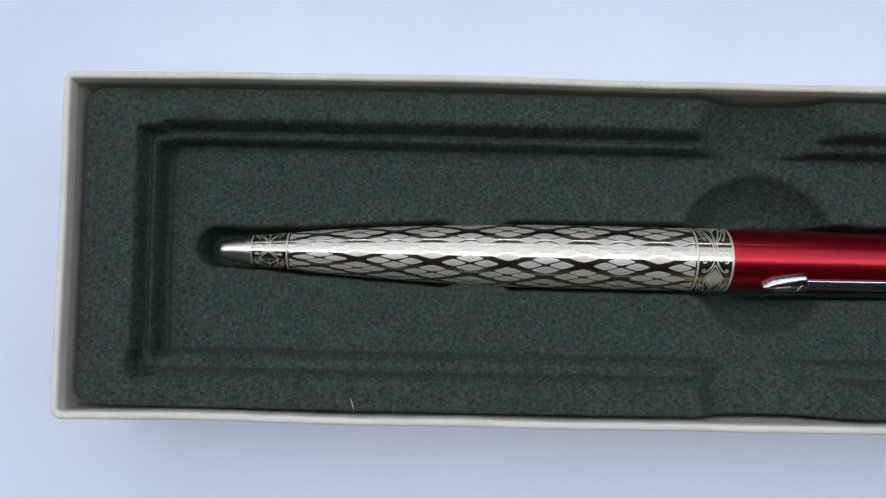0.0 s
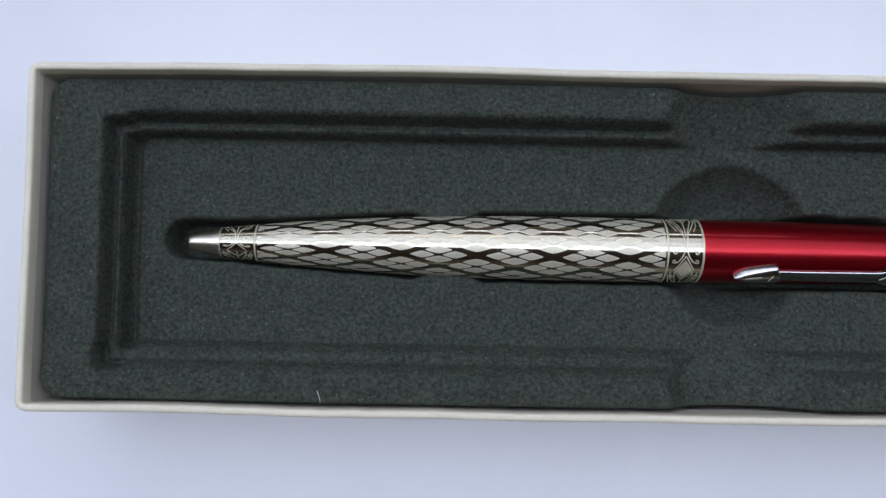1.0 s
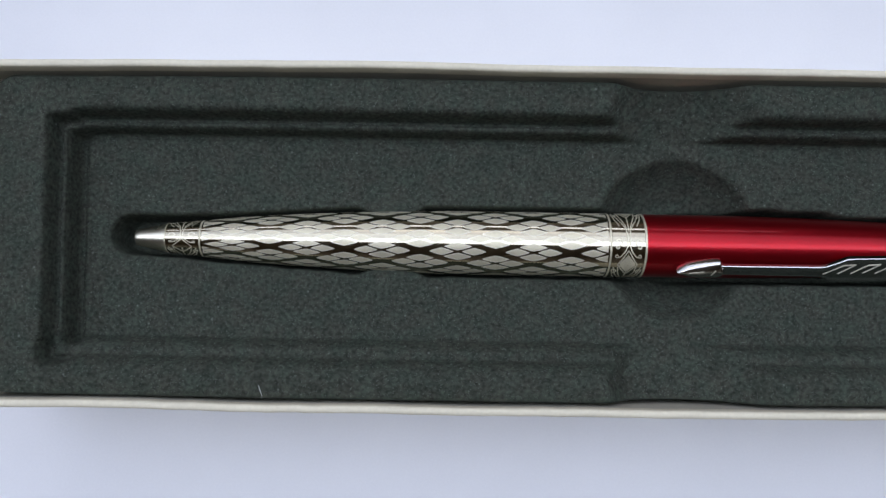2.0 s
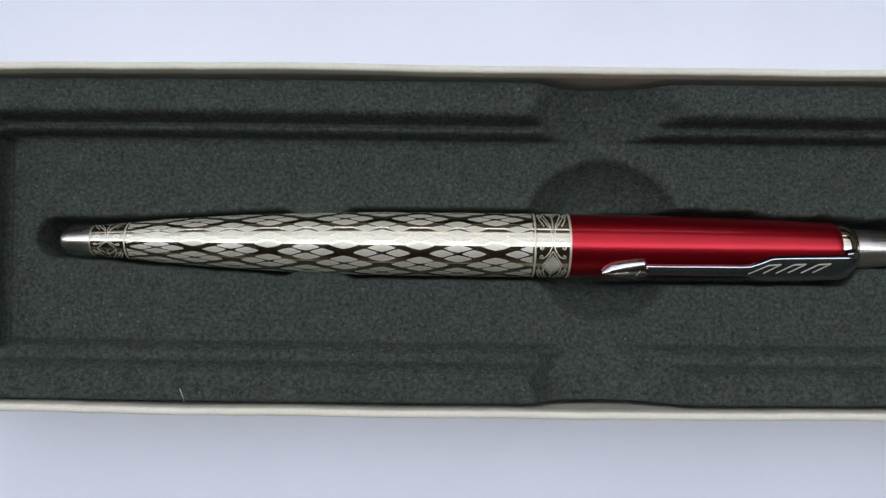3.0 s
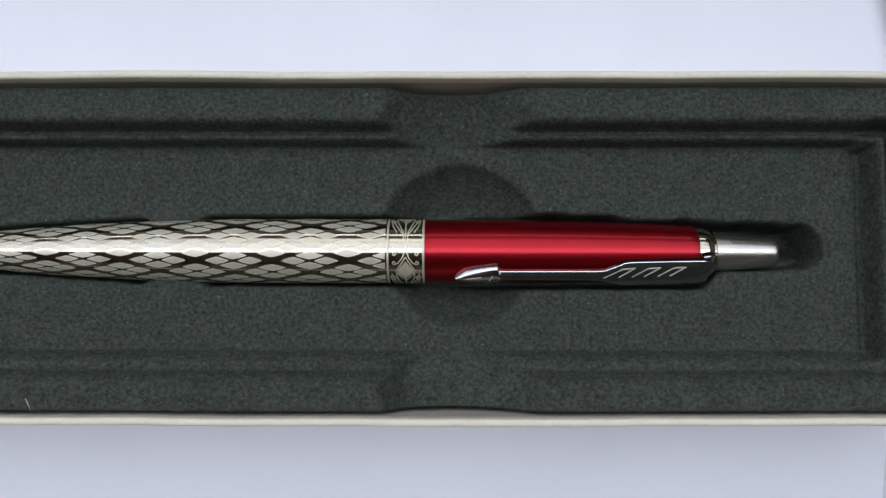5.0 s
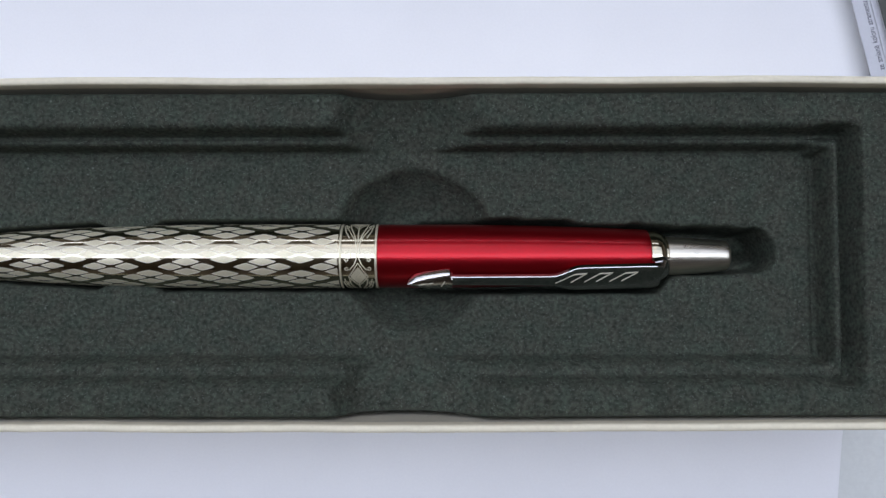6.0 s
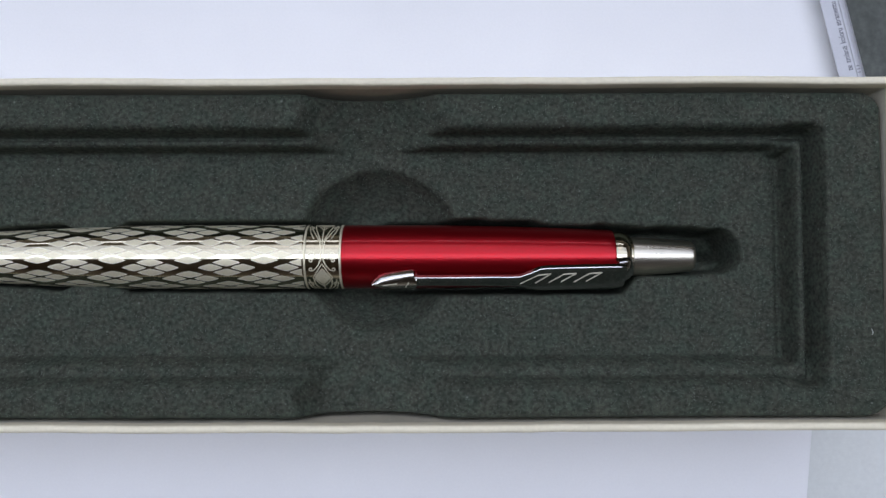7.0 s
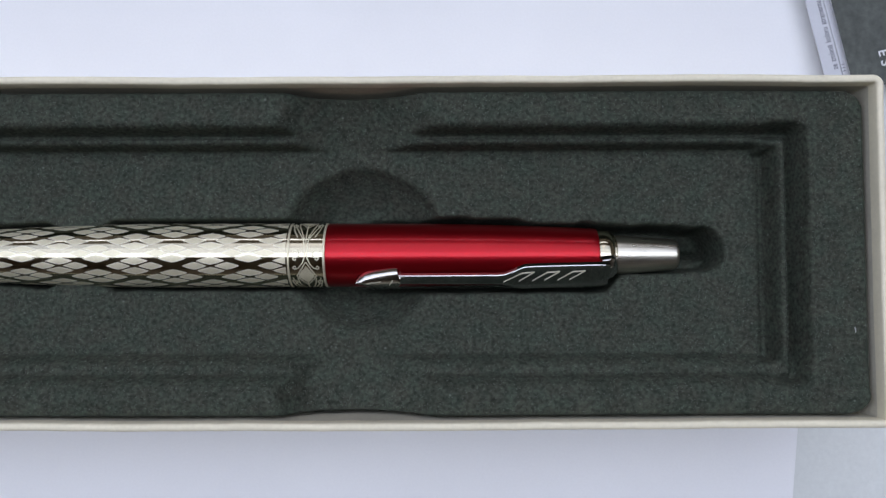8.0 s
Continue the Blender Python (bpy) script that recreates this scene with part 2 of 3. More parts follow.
def lettering(name, words, at, turn, size, mat, parent, label="", spacing=1.0, narrow=1.0, gaps=1.0):
    """Flat letters from the built-in font, turned in the plane of the page."""
    cu = bpy.data.curves.new(name, "FONT")
    cu.body, cu.size, cu.extrude = words, size * MM, 0.00001
    cu.offset, cu.space_character, cu.space_word = 0.00002, spacing, gaps
    tmp = bpy.data.objects.new(name, cu)
    scene.collection.objects.link(tmp)
    bpy.context.view_layer.update()
    me = bpy.data.meshes.new_from_object(tmp.evaluated_get(bpy.context.evaluated_depsgraph_get()))
    bpy.data.objects.remove(tmp)
    me.materials.clear()
    me.materials.append(mat)
    ob = new(name, me)
    ob.parent = parent
    ob.matrix_local = pose(at[0] * MM, at[1] * MM, at[2] * MM, 0, 0, turn) @ Matrix.Diagonal((narrow, 1, 1, 1))
    if label:
        ob["label"] = label
    return ob


LEAN = 13.0  # degrees by which the leaflets lean against the box


def turned(at, along, across):
    """A point so far up along the leaflets' edge and so far across it."""
    a = radians(LEAN)
    return (at[0] - along * math.sin(a) + across * math.cos(a), at[1] + along * math.cos(a) + across * math.sin(a))


def build_leaflets():
    base = (158.3, 26.3)

    def leaf(low, across, z0, z1, label, wide=70, tall=105):
        c = [turned(base, low, across), turned(base, low, wide), turned(base, tall, wide), turned(base, tall, across)]
        return tagged(leaf_slab("leaflet", c, z0, z1, LEAFLET), label, "leaflet", "stack of leaflets")

    for k, inset in enumerate((3.4, 2.2, 2.8)):
        leaf(1.5, inset, 0.06 + 0.95 * k, 0.98 + 0.95 * k, "thick folded white leaflet at the bottom of the stack", 68, 103)
    one = leaf(0, 0, 2.92, 3.0, "thin white printed leaflet overhanging the stack")
    lettering("printed_line", "ze zmian\u0105 koloru atramentu", (*turned(base, 4.5, 2.5), 3.01), 90 + LEAN, 1.36, INK, one, "small grey printed words", 1.0, 0.74, 1.5)
    two = leaf(0, 2.9, 3.02, 3.3, "folded white leaflet lying on a printed leaflet", 72, 104)
    for k in range(3):
        p = [turned(base, 3.8 + 0.55 * k, 3.0), turned(base, 3.8 + 0.55 * k, 3.5), turned(base, 3.92 + 0.55 * k, 3.5), turned(base, 3.92 + 0.55 * k, 3.0)]
        leaf_slab("printed_bar", p, 3.305, 3.315, INK, two)
    book = tagged(empty("booklet", (*turned(base, 0, 3.6), 3.31)), "dark grey-green booklet with white lettering on the leaflets", "booklet", "stack of leaflets")
    book.rotation_euler = (0, 0, radians(LEAN))
    for k in range(4):
        block("page", (0.25, 0.25, 0.01 + 0.18 * k), (74.8, 102.8, 0.17 + 0.18 * k), LEAFLET, book)
    block("cover", (0, 0, 0.74), (75, 103, 0.98), BOOKLET, book, 0.08)
    lettering("letters", "ES", (5.34, 5.76, 0.99), -90, 2.24, WHITE_INK, book, "white capital letters", 1.55)


build_desk()
build_sheet()
build_leaflets()


# ---- the gift box ----
BX0, BX1, BY0, BY1 = -19.35, 155.2, -24.72, 24.48


def rounded_path(x0, x1, y0, y1, r, step=2.0):
    """Points and outward normals round a rectangle with rounded corners."""
    out = []
    for cx, cy, a0 in ((x1 - r, y1 - r, 0), (x0 + r, y1 - r, 90), (x0 + r, y0 + r, 180), (x1 - r, y0 + r, 270)):
        for k in range(7):
            a = radians(a0 + 15 * k)
            out.append((cx + r * math.cos(a), cy + r * math.sin(a), math.cos(a), math.sin(a)))
    full = []
    for k, p in enumerate(out):
        q = out[(k + 1) % len(out)]
        n = max(1, int(math.hypot(q[0] - p[0], q[1] - p[1]) / step)) if k % 7 == 6 else 1
        for j in range(n):
            f = j / n
            full.append(tuple(p[i] + (q[i] - p[i]) * f for i in range(4)))
    return full


def build_box():
    """The open tray: card walls wrapped in cream paper, with a soft folded rim."""
    path = rounded_path(BX0, BX1, BY0, BY1, 1.4)
    rim = 24.5
    profile = [(-0.5, 0.05), (0, 0.5), (0, 6), (0, 14), (0, 21), (-0.02, rim - 0.45), (-0.15, rim - 0.15), (-0.4, rim), (-0.8, rim), (-1.02, rim - 0.12),
               (-1.12, rim - 0.45), (-1.14, 22.2), (-1.14, 20), (-1.14, 12), (-1.14, 1.6)]
    rows = []
    for x, y, nx, ny in path:
        row = []
        for o, z in profile:
            w = 0.18 * noise.noise(Vector((x * 0.05, y * 0.05, z * 0.02))) + 0.07 * noise.noise(Vector((x * 0.35, y * 0.35, 4 + z * 0.02)))
            dz = 0.10 * noise.noise(Vector((x * 0.04, y * 0.04, 9))) if z > 20 else 0
            px, py = x + nx * (o + w), y + ny * (o + w)
            row.append((float(square_up(px, py)), float(draw_in(px, py)), z + dz))
        rows.append(row)
    box = tagged(empty("gift_box"), "open cream cardboard pen box standing on white paper", "box")
    n, m = len(path), len(profile)
    corner = [k for k, p in enumerate(path) if abs(abs(p[2]) - abs(p[3])) < 1e-6]
    for c, k0 in enumerate(corner):
        k1 = corner[(c + 1) % 4]
        run = list(range(k0, k1 + 1)) if k1 > k0 else list(range(k0, n)) + list(range(0, k1 + 1))
        verts = [p for k in run for p in rows[k]]
        faces = [(i * m + k, i * m + m + k, i * m + m + k + 1, i * m + k + 1) for i in range(len(run) - 1) for k in range(m - 1)]
        cut = m - 4  # from here down the inside takes the darker, shade-toned card
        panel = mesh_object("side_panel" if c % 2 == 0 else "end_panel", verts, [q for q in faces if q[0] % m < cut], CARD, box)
        mesh_object("inner_wall", verts, [q for q in faces if q[0] % m >= cut], INNER_CARD, panel, True, "grey-beige inner wall with shade in its colour")
    lo, hi = [r[0] for r in rows], [r[-1] for r in rows]
    faces = [tuple(range(n)), tuple(range(n, 2 * n))] + [(k, (k + 1) % n, n + (k + 1) % n, n + k) for k in range(n)]
    mesh_object("base_panel", [(x, y, z - 0.01) for x, y, z in lo] + [(x, y, z) for x, y, z in hi], faces, CARD, box, False)
    return box


# ---- the foam insert ----
AXIS_Y, AXIS_Z = -0.2, 14.6
PEN = [(0.0, 1.05), (5.6, 2.22), (10.9, 2.72), (16, 3.25), (22.6, 3.75), (29, 4.12), (35, 4.40), (42, 4.62), (48, 4.75), (60, 4.78), (71.4, 4.76), (77, 4.76), (90, 4.72),
       (100, 4.55), (110, 4.22), (116.8, 3.9), (121, 3.0), (130, 2.0)]
PEN_X, PEN_R = np.array(PEN).T


def pen_radius(x):
    return np.interp(x, PEN_X, PEN_R)


def ring_distance(x, y, x0, x1, y0, y1, r):
    """Signed distance to a rounded rectangle, negative inside."""
    cx, cy, hx, hy = (x0 + x1) / 2, (y0 + y1) / 2, (x1 - x0) / 2 - r, (y1 - y0) / 2 - r
    dx, dy = np.abs(x - cx) - hx, np.abs(y - cy) - hy
    return np.hypot(np.maximum(dx, 0), np.maximum(dy, 0)) + np.minimum(np.maximum(dx, dy), 0) - r


def soft_min(a, b, k):
    h = np.clip(0.5 + 0.5 * (b - a) / k, 0, 1)
    return b + (a - b) * h - k * h * (1 - h)


def foam_height(x, y):
    """The moulded top of the insert: a ledge, two steps down, finger scoops, a thumb hollow and the pen's slot."""
    ledge, shelf, bed = 22.0, 18.9, 15.6

    def roll_off(d, w):
        t = np.clip(-d / w, 0, 1)
        return 0.75 * (1 - np.sqrt(1 - t * t)) + 0.25 * smooth01(t)

    d1 = ring_distance(x, y, -10.8, 145.3, -19.5, 18.3, 1.5)
    d2 = ring_distance(x, y, -8.2, 142.2, -16.8, 16.1, 1.2)
    near = smooth01((-12 - y) / 3) * smooth01((x + 8) / 3) * smooth01((143 - x) / 3)  # the steps on the near side are gentle
    h = ledge - (ledge - shelf) * roll_off(d1, 1.0 + 0.9 * near) - (shelf - bed) * roll_off(d2, 0.7 + 1.1 * near)
    h = h + 0.1 * np.exp(-((d1 - 0.7) / 0.5) ** 2) + 0.5 * smooth01((-19.4 - y) / 1.2) - 0.07 * np.maximum(-20.0 - y, 0) ** 2
    deep = 1 - 0.97 * near
    u, v = np.abs(x - 80.9), np.abs(y + 0.3)
    # across both ends: a slit under the ledge, a soft ridge, and a drop to the bed
    tip_end = np.interp(-d1, [-0.3, 0.3, 0.9, 1.2, 1.5, 1.75, 2.0, 2.3, 2.7, 3.0, 3.3, 3.6, 3.9, 4.4],
                        [22.0, 22.15, 22.3, 21.9, 20.3, 18.4, 18.1, 19.0, 19.9, 19.5, 17.2, 14.7, 14.8, 15.6])
    button_end = np.interp(-d1, [-0.9, -0.4, 0.0, 0.3, 0.6, 0.9, 1.3, 1.7, 2.1, 2.6, 3.0, 3.3, 3.6, 3.9, 4.3, 4.8],
                           [22.0, 22.4, 22.1, 20.4, 18.4, 16.9, 17.0, 18.3, 19.4, 19.9, 19.7, 18.7, 16.8, 15.1, 15.1, 15.6])
    across = np.where(x < 60, tip_end, button_end)
    ends = (smooth01((-5 - x) / 2) + smooth01((x - 139) / 2)) * (1 - smooth01((-14.6 - y) / 2.2))
    h = h + ends * (across - h)
    h = h - (1 - ends) * deep * (1.5 * smooth01((u - 8) / 2.5) * np.exp(-((d1 + 1.2) / 0.3) ** 2) + 0.9 * smooth01((u - 5) / 3) * np.exp(-((d2 + 0.86) / 0.28) ** 2))
    scoop = 15.6 + np.where(y > 0, 0.52, 0.24) * np.maximum(v - 16.2, 0) + np.where(x < 80.9, 0.0050 * u ** 3, 0.038 * u * u)
    h = soft_min(h, np.maximum(scoop, bed - 0.8) + 6 * np.clip((13.5 - v) / 3, 0, 1), 0.05 + 1.2 * np.clip((v - 12) / 4, 0, 1))
    h = h - 1.7 * np.exp(-((x - 73.2) / 2.5) ** 2 - ((y + 19.8) / 2.6) ** 2)
    turn = np.arctan2(y + 0.4, x - 81.9)
    rr = np.hypot(x - 81.9, 0.93 * (y + 0.4)) + 0.15 * np.cos(4 * turn) + 0.15 * np.sin(7 * turn) + 2.0 * smooth01((-y - 2) / 6)
    t = np.clip((12.8 - rr) / 9.0, 0, 1)
    h = h - 7.4 * (1 - (1 - t) ** 2) * smooth01((13.3 - rr) / 2.0)
    # slot that takes the pen
    up = np.interp(x, [-5, -3, 0, 8, 12, 34.2, 36.4, 42.2, 44.4, 70, 94, 96, 104.5, 106, 116, 118, 134, 140],
                   [2.6, 2.6, 3.1, 3.2, 3.3, 4.7, 3.7, 3.8, 4.98, 5.05, 5.2, 5.25, 5.1, 4.45, 4.35, 4.3, 3.8, 3.5])
    down = np.interp(x, [-5, -3, 0, 8, 12, 34.2, 36.4, 42.2, 44.4, 70, 78, 80, 118, 120, 134, 140],
                     [2.1, 2.1, 2.3, 2.8, 3.2, 4.7, 3.75, 3.85, 4.98, 5.05, 5.1, 5.4, 5.3, 2.8, 2.3, 2.2])
    q = y - AXIS_Y
    ragged = 0.12 * np.sin(0.61 * x) + 0.08 * np.sin(1.37 * x + 1.1)
    wide = np.where(q > 0, up + ragged * smooth01((x - 70) / 8), down + 0.5 * ragged)
    end = np.maximum(np.maximum(-0.2 - x, x - 132.4) , 0) / np.where(x < 50, 2.3, 2.9)
    s = np.hypot(q / wide, end)
    depth = smooth01((1.0 - s) * wide / 0.55 + 0.55)
    floor_z = 9.0 - 4.0 * smooth01((x - 78) / 8) * (1 - smooth01((x - 116) / 4) * (1 - smooth01((q + 1.2) / 2.4)))
    h = np.where(depth > 0, np.minimum(h, h + (floor_z - h) * depth), h)
    edge = ring_distance(x, y, -17.4, 153.6, -23.28, 23.05, 3.2)
    edge = edge + np.where(y > 0, 0.35, 0.1) * np.exp(-(u / 9.0) ** 4) * (v > 18)
    soft = np.where(y < -18, 0.35, 0.6)
    t = np.clip((edge + soft) / soft, 0, 1)
    h = h - soft * (1 - np.sqrt(np.maximum(0, 1 - t * t))) - 13 * smooth01(edge / 0.25)
    return h


def build_foam():
    step = 0.25
    xs = np.arange(-18.1, 153.95, step)
    ys = np.linspace(-23.8, 23.2, 189)
    gx, gy = np.meshgrid(xs, ys, indexing="ij")
    gz = foam_height(gx, gy)
    gz[1:-1] = (gz[:-2] + 2 * gz[1:-1] + gz[2:]) / 4
    gz[:, 1:-1] = (gz[:, :-2] + 2 * gz[:, 1:-1] + gz[:, 2:]) / 4
    rng = np.random.default_rng(3)
    gz = gz + rng.normal(0, 0.02, gz.shape)
    px, py = square_up(gx, gy), gy + 0.75 * (draw_in(gx, gy) - gy)
    nx, ny = gx.shape
    verts = np.stack([px, py, gz], -1).reshape(-1, 3).tolist()
    ii, jj = np.meshgrid(np.arange(nx - 1), np.arange(ny - 1), indexing="ij")
    a = (ii * ny + jj).ravel()
    faces = np.stack([a, a + ny, a + ny + 1, a + 1], -1).tolist()
    edge = [i * ny for i in range(nx)] + [(nx - 1) * ny + j for j in range(1, ny)]
    edge += [i * ny + ny - 1 for i in range(nx - 2, -1, -1)] + [j for j in range(ny - 2, 0, -1)]
    base = len(verts)
    verts += [[verts[e][0], verts[e][1], 1.65] for e in edge]
    n = len(edge)
    faces += [[edge[k], edge[(k + 1) % n], base + (k + 1) % n, base + k] for k in range(n)]
    faces.append([base + k for k in range(n)])
    foam = tagged(mesh_object("foam_insert", verts, faces, FLOCK), "moulded dark grey-green flocked foam insert in the box", "foam insert")
    build_nap(foam, px, py, gz)
    return foam


def build_nap(foam, px, py, gz):
    """Stray ends of the flock that stand out of the nap: short tapered hairs lying every way."""
    rng = np.random.default_rng(11)
    count = 26000
    i = rng.integers(2, gz.shape[0] - 3, count)
    j = rng.integers(2, gz.shape[1] - 3, count)
    rise_x, rise_y = (gz[i + 1, j] - gz[i - 1, j]) / 0.5, (gz[i, j + 1] - gz[i, j - 1]) / 0.5
    keep = (gz[i, j] > 12) & (np.hypot(rise_x, rise_y) < 3)
    i, j, rise_x, rise_y = i[keep], j[keep], rise_x[keep], rise_y[keep]
    n = len(i)
    up = np.stack([-rise_x, -rise_y, np.ones(n)], -1)
    up /= np.linalg.norm(up, axis=1, keepdims=True)
    a = rng.uniform(0, 2 * math.pi, n)
    lie = np.stack([np.cos(a), np.sin(a), rise_x * np.cos(a) + rise_y * np.sin(a)], -1)
    lie /= np.linalg.norm(lie, axis=1, keepdims=True)
    side = np.cross(up, lie)
    root = np.stack([px[i, j], py[i, j], gz[i, j] - 0.01], -1) + lie * rng.uniform(-0.12, 0.12, (n, 1))
    long, thick = rng.uniform(0.12, 0.36, (n, 1)), rng.uniform(0.016, 0.032, (n, 1))
    tip = root + lie * long + up * long * rng.uniform(0.15, 0.6, (n, 1))
    verts = np.stack([root + side * thick, root - side * thick, root + up * thick * 2, tip], 1).reshape(-1, 3)
    k = np.arange(n)[:, None] * 4
    faces = np.concatenate([k + (0, 2, 3), k + (2, 1, 3), k + (1, 0, 3)])
    me = bpy.data.meshes.new("flock_nap")
    me.from_pydata((verts * MM).tolist(), [], faces.tolist())
    me.materials.append(NAP)
    ob = new("flock_nap", me)
    ob.parent = foam
    tagged(ob, "short pale grey-green raised nap", kind="stuff")


def build_lint(pts, thick):
    """A loose fibre: a thin bent thread."""
    cu = bpy.data.curves.new("lint_fibre", "CURVE")
    cu.dimensions, cu.bevel_depth, cu.bevel_resolution = "3D", thick * MM, 2
    sp = cu.splines.new("BEZIER")
    sp.bezier_points.add(len(pts) - 1)
    for p, c in zip(sp.bezier_points, pts):
        p.co = [v * MM for v in c]
        p.handle_left_type = p.handle_right_type = "AUTO"
    cu.materials.append(FIBRE)
    return tagged(new("lint_fibre", cu), "short pale loose fibre lying on the foam", "lint", "loose fibres")


build_box()
build_foam()
build_lint([(21.5, -21.2, 22.5), (21.75, -22.0, 22.3), (21.9, -22.7, 21.95), (21.85, -23.2, 21.6)], 0.033)
build_lint([(151.3, -10.7, 22.1), (151.4, -11.1, 22.2), (151.35, -11.5, 22.1)], 0.03)


# ---- the pen ----
def on_pen(x, deg, lift):
    """A point on the pen's skin: along it, round it (0 up, positive towards the far side), and above it."""
    a, r = radians(deg), float(pen_radius(x)) + lift
    return (x, AXIS_Y + r * math.sin(a), AXIS_Z + r * math.cos(a))


def lozenge_mesh(cx, da, wx, wa, n=5):
    """One satin lozenge in the pen's skin at cx along it, da degrees off its cluster's middle; None where it falls off the barrel."""
    def place(p, q):
        x = min(max(cx + wx * (p - q), 11.25), 70.95)
        a, r = radians(da + wa * (p + q - 1)), float(pen_radius(x)) + 0.018
        return (x, r * math.sin(a), r * math.cos(a))

    # rounded corners: the corner points are drawn in
    def ease(p, q):
        u, v = 2 * p - 1, 2 * q - 1
        k = 1 - 0.10 * (u * u * v * v)
        return (u * k + 1) / 2, (v * k + 1) / 2

    # a narrow bright rim round the satin field
    cuts = (0.0, 0.085, 0.36, 0.64, 0.915, 1.0)
    grid = [[place(*ease(a, b)) for b in cuts] for a in cuts]
    verts = [v for row in grid for v in row]
    if max(v[0] for v in verts) - min(v[0] for v in verts) < 0.2:
        return None
    faces, rim = [], []
    for i in range(n):
        for j in range(n):
            f = [i * (n + 1) + j, (i + 1) * (n + 1) + j, (i + 1) * (n + 1) + j + 1, i * (n + 1) + j + 1]
            if max(verts[k][0] for k in f) - min(verts[k][0] for k in f) > 0.01:
                faces.append(f)
                rim.append(1 if i in (0, n - 1) or j in (0, n - 1) else 0)
    me = bpy.data.meshes.new("lozenge")
    me.from_pydata([tuple(c * MM for c in v) for v in verts], [], faces)
    me.materials.append(SATIN)
    me.materials.append(RIM)
    me.polygons.foreach_set("material_index", rim)
    me.polygons.foreach_set("use_smooth", [True] * len(faces))
    return me


def add_lozenges(barrel):
    """Four lozenges to a cluster, eight clusters round the barrel, every second ring set off by half a step."""
    for col in range(0, 12):
        cx = 10.3 + 5.53 * col
        for ox, da, wx, wa in ((-2.38, 0, 1.98, 7.6), (2.38, 0, 1.98, 7.6), (0, 9.2, 2.25, 7.7), (0, -9.2, 2.25, 7.7)):
            me = lozenge_mesh(cx + ox, da, wx, wa)
            if not me:
                continue
            for row in range(8):
                turn = 45 * row + (22.5 if col % 2 else 0) + 2
                if 130 < turn % 360 < 230:
                    continue  # the face that lies in the foam is plain
                ob = new("lozenge", me)
                ob.parent = barrel
                ob.matrix_local = pose(0, AXIS_Y * MM, AXIS_Z * MM, -turn, 0, 0)


def ribbons(lines, repeat, first, width, lift=0.02):
    """Thin etched lines on the pen from polylines of (x, degrees), repeated round it."""
    verts, faces = [], []
    for k in range(repeat):
        for line in lines:
            pts = []
            for a, b in zip(line, line[1:]):
                for s in range(5):
                    pts.append((a[0] + (b[0] - a[0]) * s / 5, a[1] + (b[1] - a[1]) * s / 5))
            pts.append(line[-1])
            for i, (x, d) in enumerate(pts):
                a, b = pts[max(i - 1, 0)], pts[min(i + 1, len(pts) - 1)]
                arc = radians(1) * float(pen_radius(x))
                tx, ta = b[0] - a[0], (b[1] - a[1]) * arc
                ln = math.hypot(tx, ta) or 1
                ox, oa = -ta / ln * width / 2, tx / ln * width / 2 / arc
                base = first + 360 / repeat * k + d
                verts += [on_pen(x + ox, base + oa, lift), on_pen(x - ox, base - oa, lift)]
                if i:
                    m = len(verts)
                    faces.append((m - 4, m - 3, m - 1, m - 2))
    return verts, faces


def arc(cx, cd, rx, rd, a0, a1, n=9):
    return [(cx + rx * math.cos(radians(a0 + (a1 - a0) * k / n)), cd + rd * math.sin(radians(a0 + (a1 - a0) * k / n))) for k in range(n + 1)]


def scroll_motif(x0, x1, filled=True):
    """Petals, a stem with curls, and a lozenge under a chevron: one repeat of the band's ornament."""
    c, w = (x0 + x1) / 2, (x1 - x0) / 2
    out = []
    for s in (-1, 1):
        out.append([(c + s * w * 0.88, 74), (c + s * w * 0.70, 55), (c + s * w * 0.45, 40), (c + s * w * 0.16, 26), (c + s * w * 0.07, 10), (c + s * w * 0.08, -6), (c + s * w * 0.22, -16),
                    (c + s * w * 0.48, -25), (c + s * w * 0.66, -27)])
        out.append([(c + s * w * 0.58, 74), (c + s * w * 0.50, 58), (c + s * w * 0.28, 40), (c + s * w * 0.12, 28)])
        out.append([(c + s * w * 0.95, 68), (c + s * w * 0.80, 46), (c + s * w * 0.55, 31)])
        out.append(arc(c + s * w * 0.62, 0, w * 0.20, 6.0, 90 - s * 90, 90 + s * 175))
        out.append(arc(c + s * w * 0.70, -8, w * 0.10, 2.6, 90 + s * 90, 90 + s * 420))
        out.append(arc(c + s * w * 0.72, -24.5, w * 0.10, 2.6, 270 - s * 90, 270 + s * 240))
        out.append([(c, -14), (c + s * w * 0.62, -41), (c, -66)])
        for k in range(7 if filled else 0):
            out.append([(c + s * w * 0.075 * k, -21 - 2.6 * k), (c + s * w * 0.075 * k, -60 + 2.6 * k)])
        out.append(arc(c + s * w * 0.80, -58, w * 0.16, 5.0, 90 - s * 90, 90 + s * 220))
    out.append([(c, 74), (c, 20)])
    return out


def clip_point(x, s, r):
    """A point of the clip: along the pen, across the clip, and out from the axis."""
    a = radians(43)
    return (x, AXIS_Y - r * math.sin(a) + s * math.cos(a), AXIS_Z + r * math.cos(a) + s * math.sin(a))


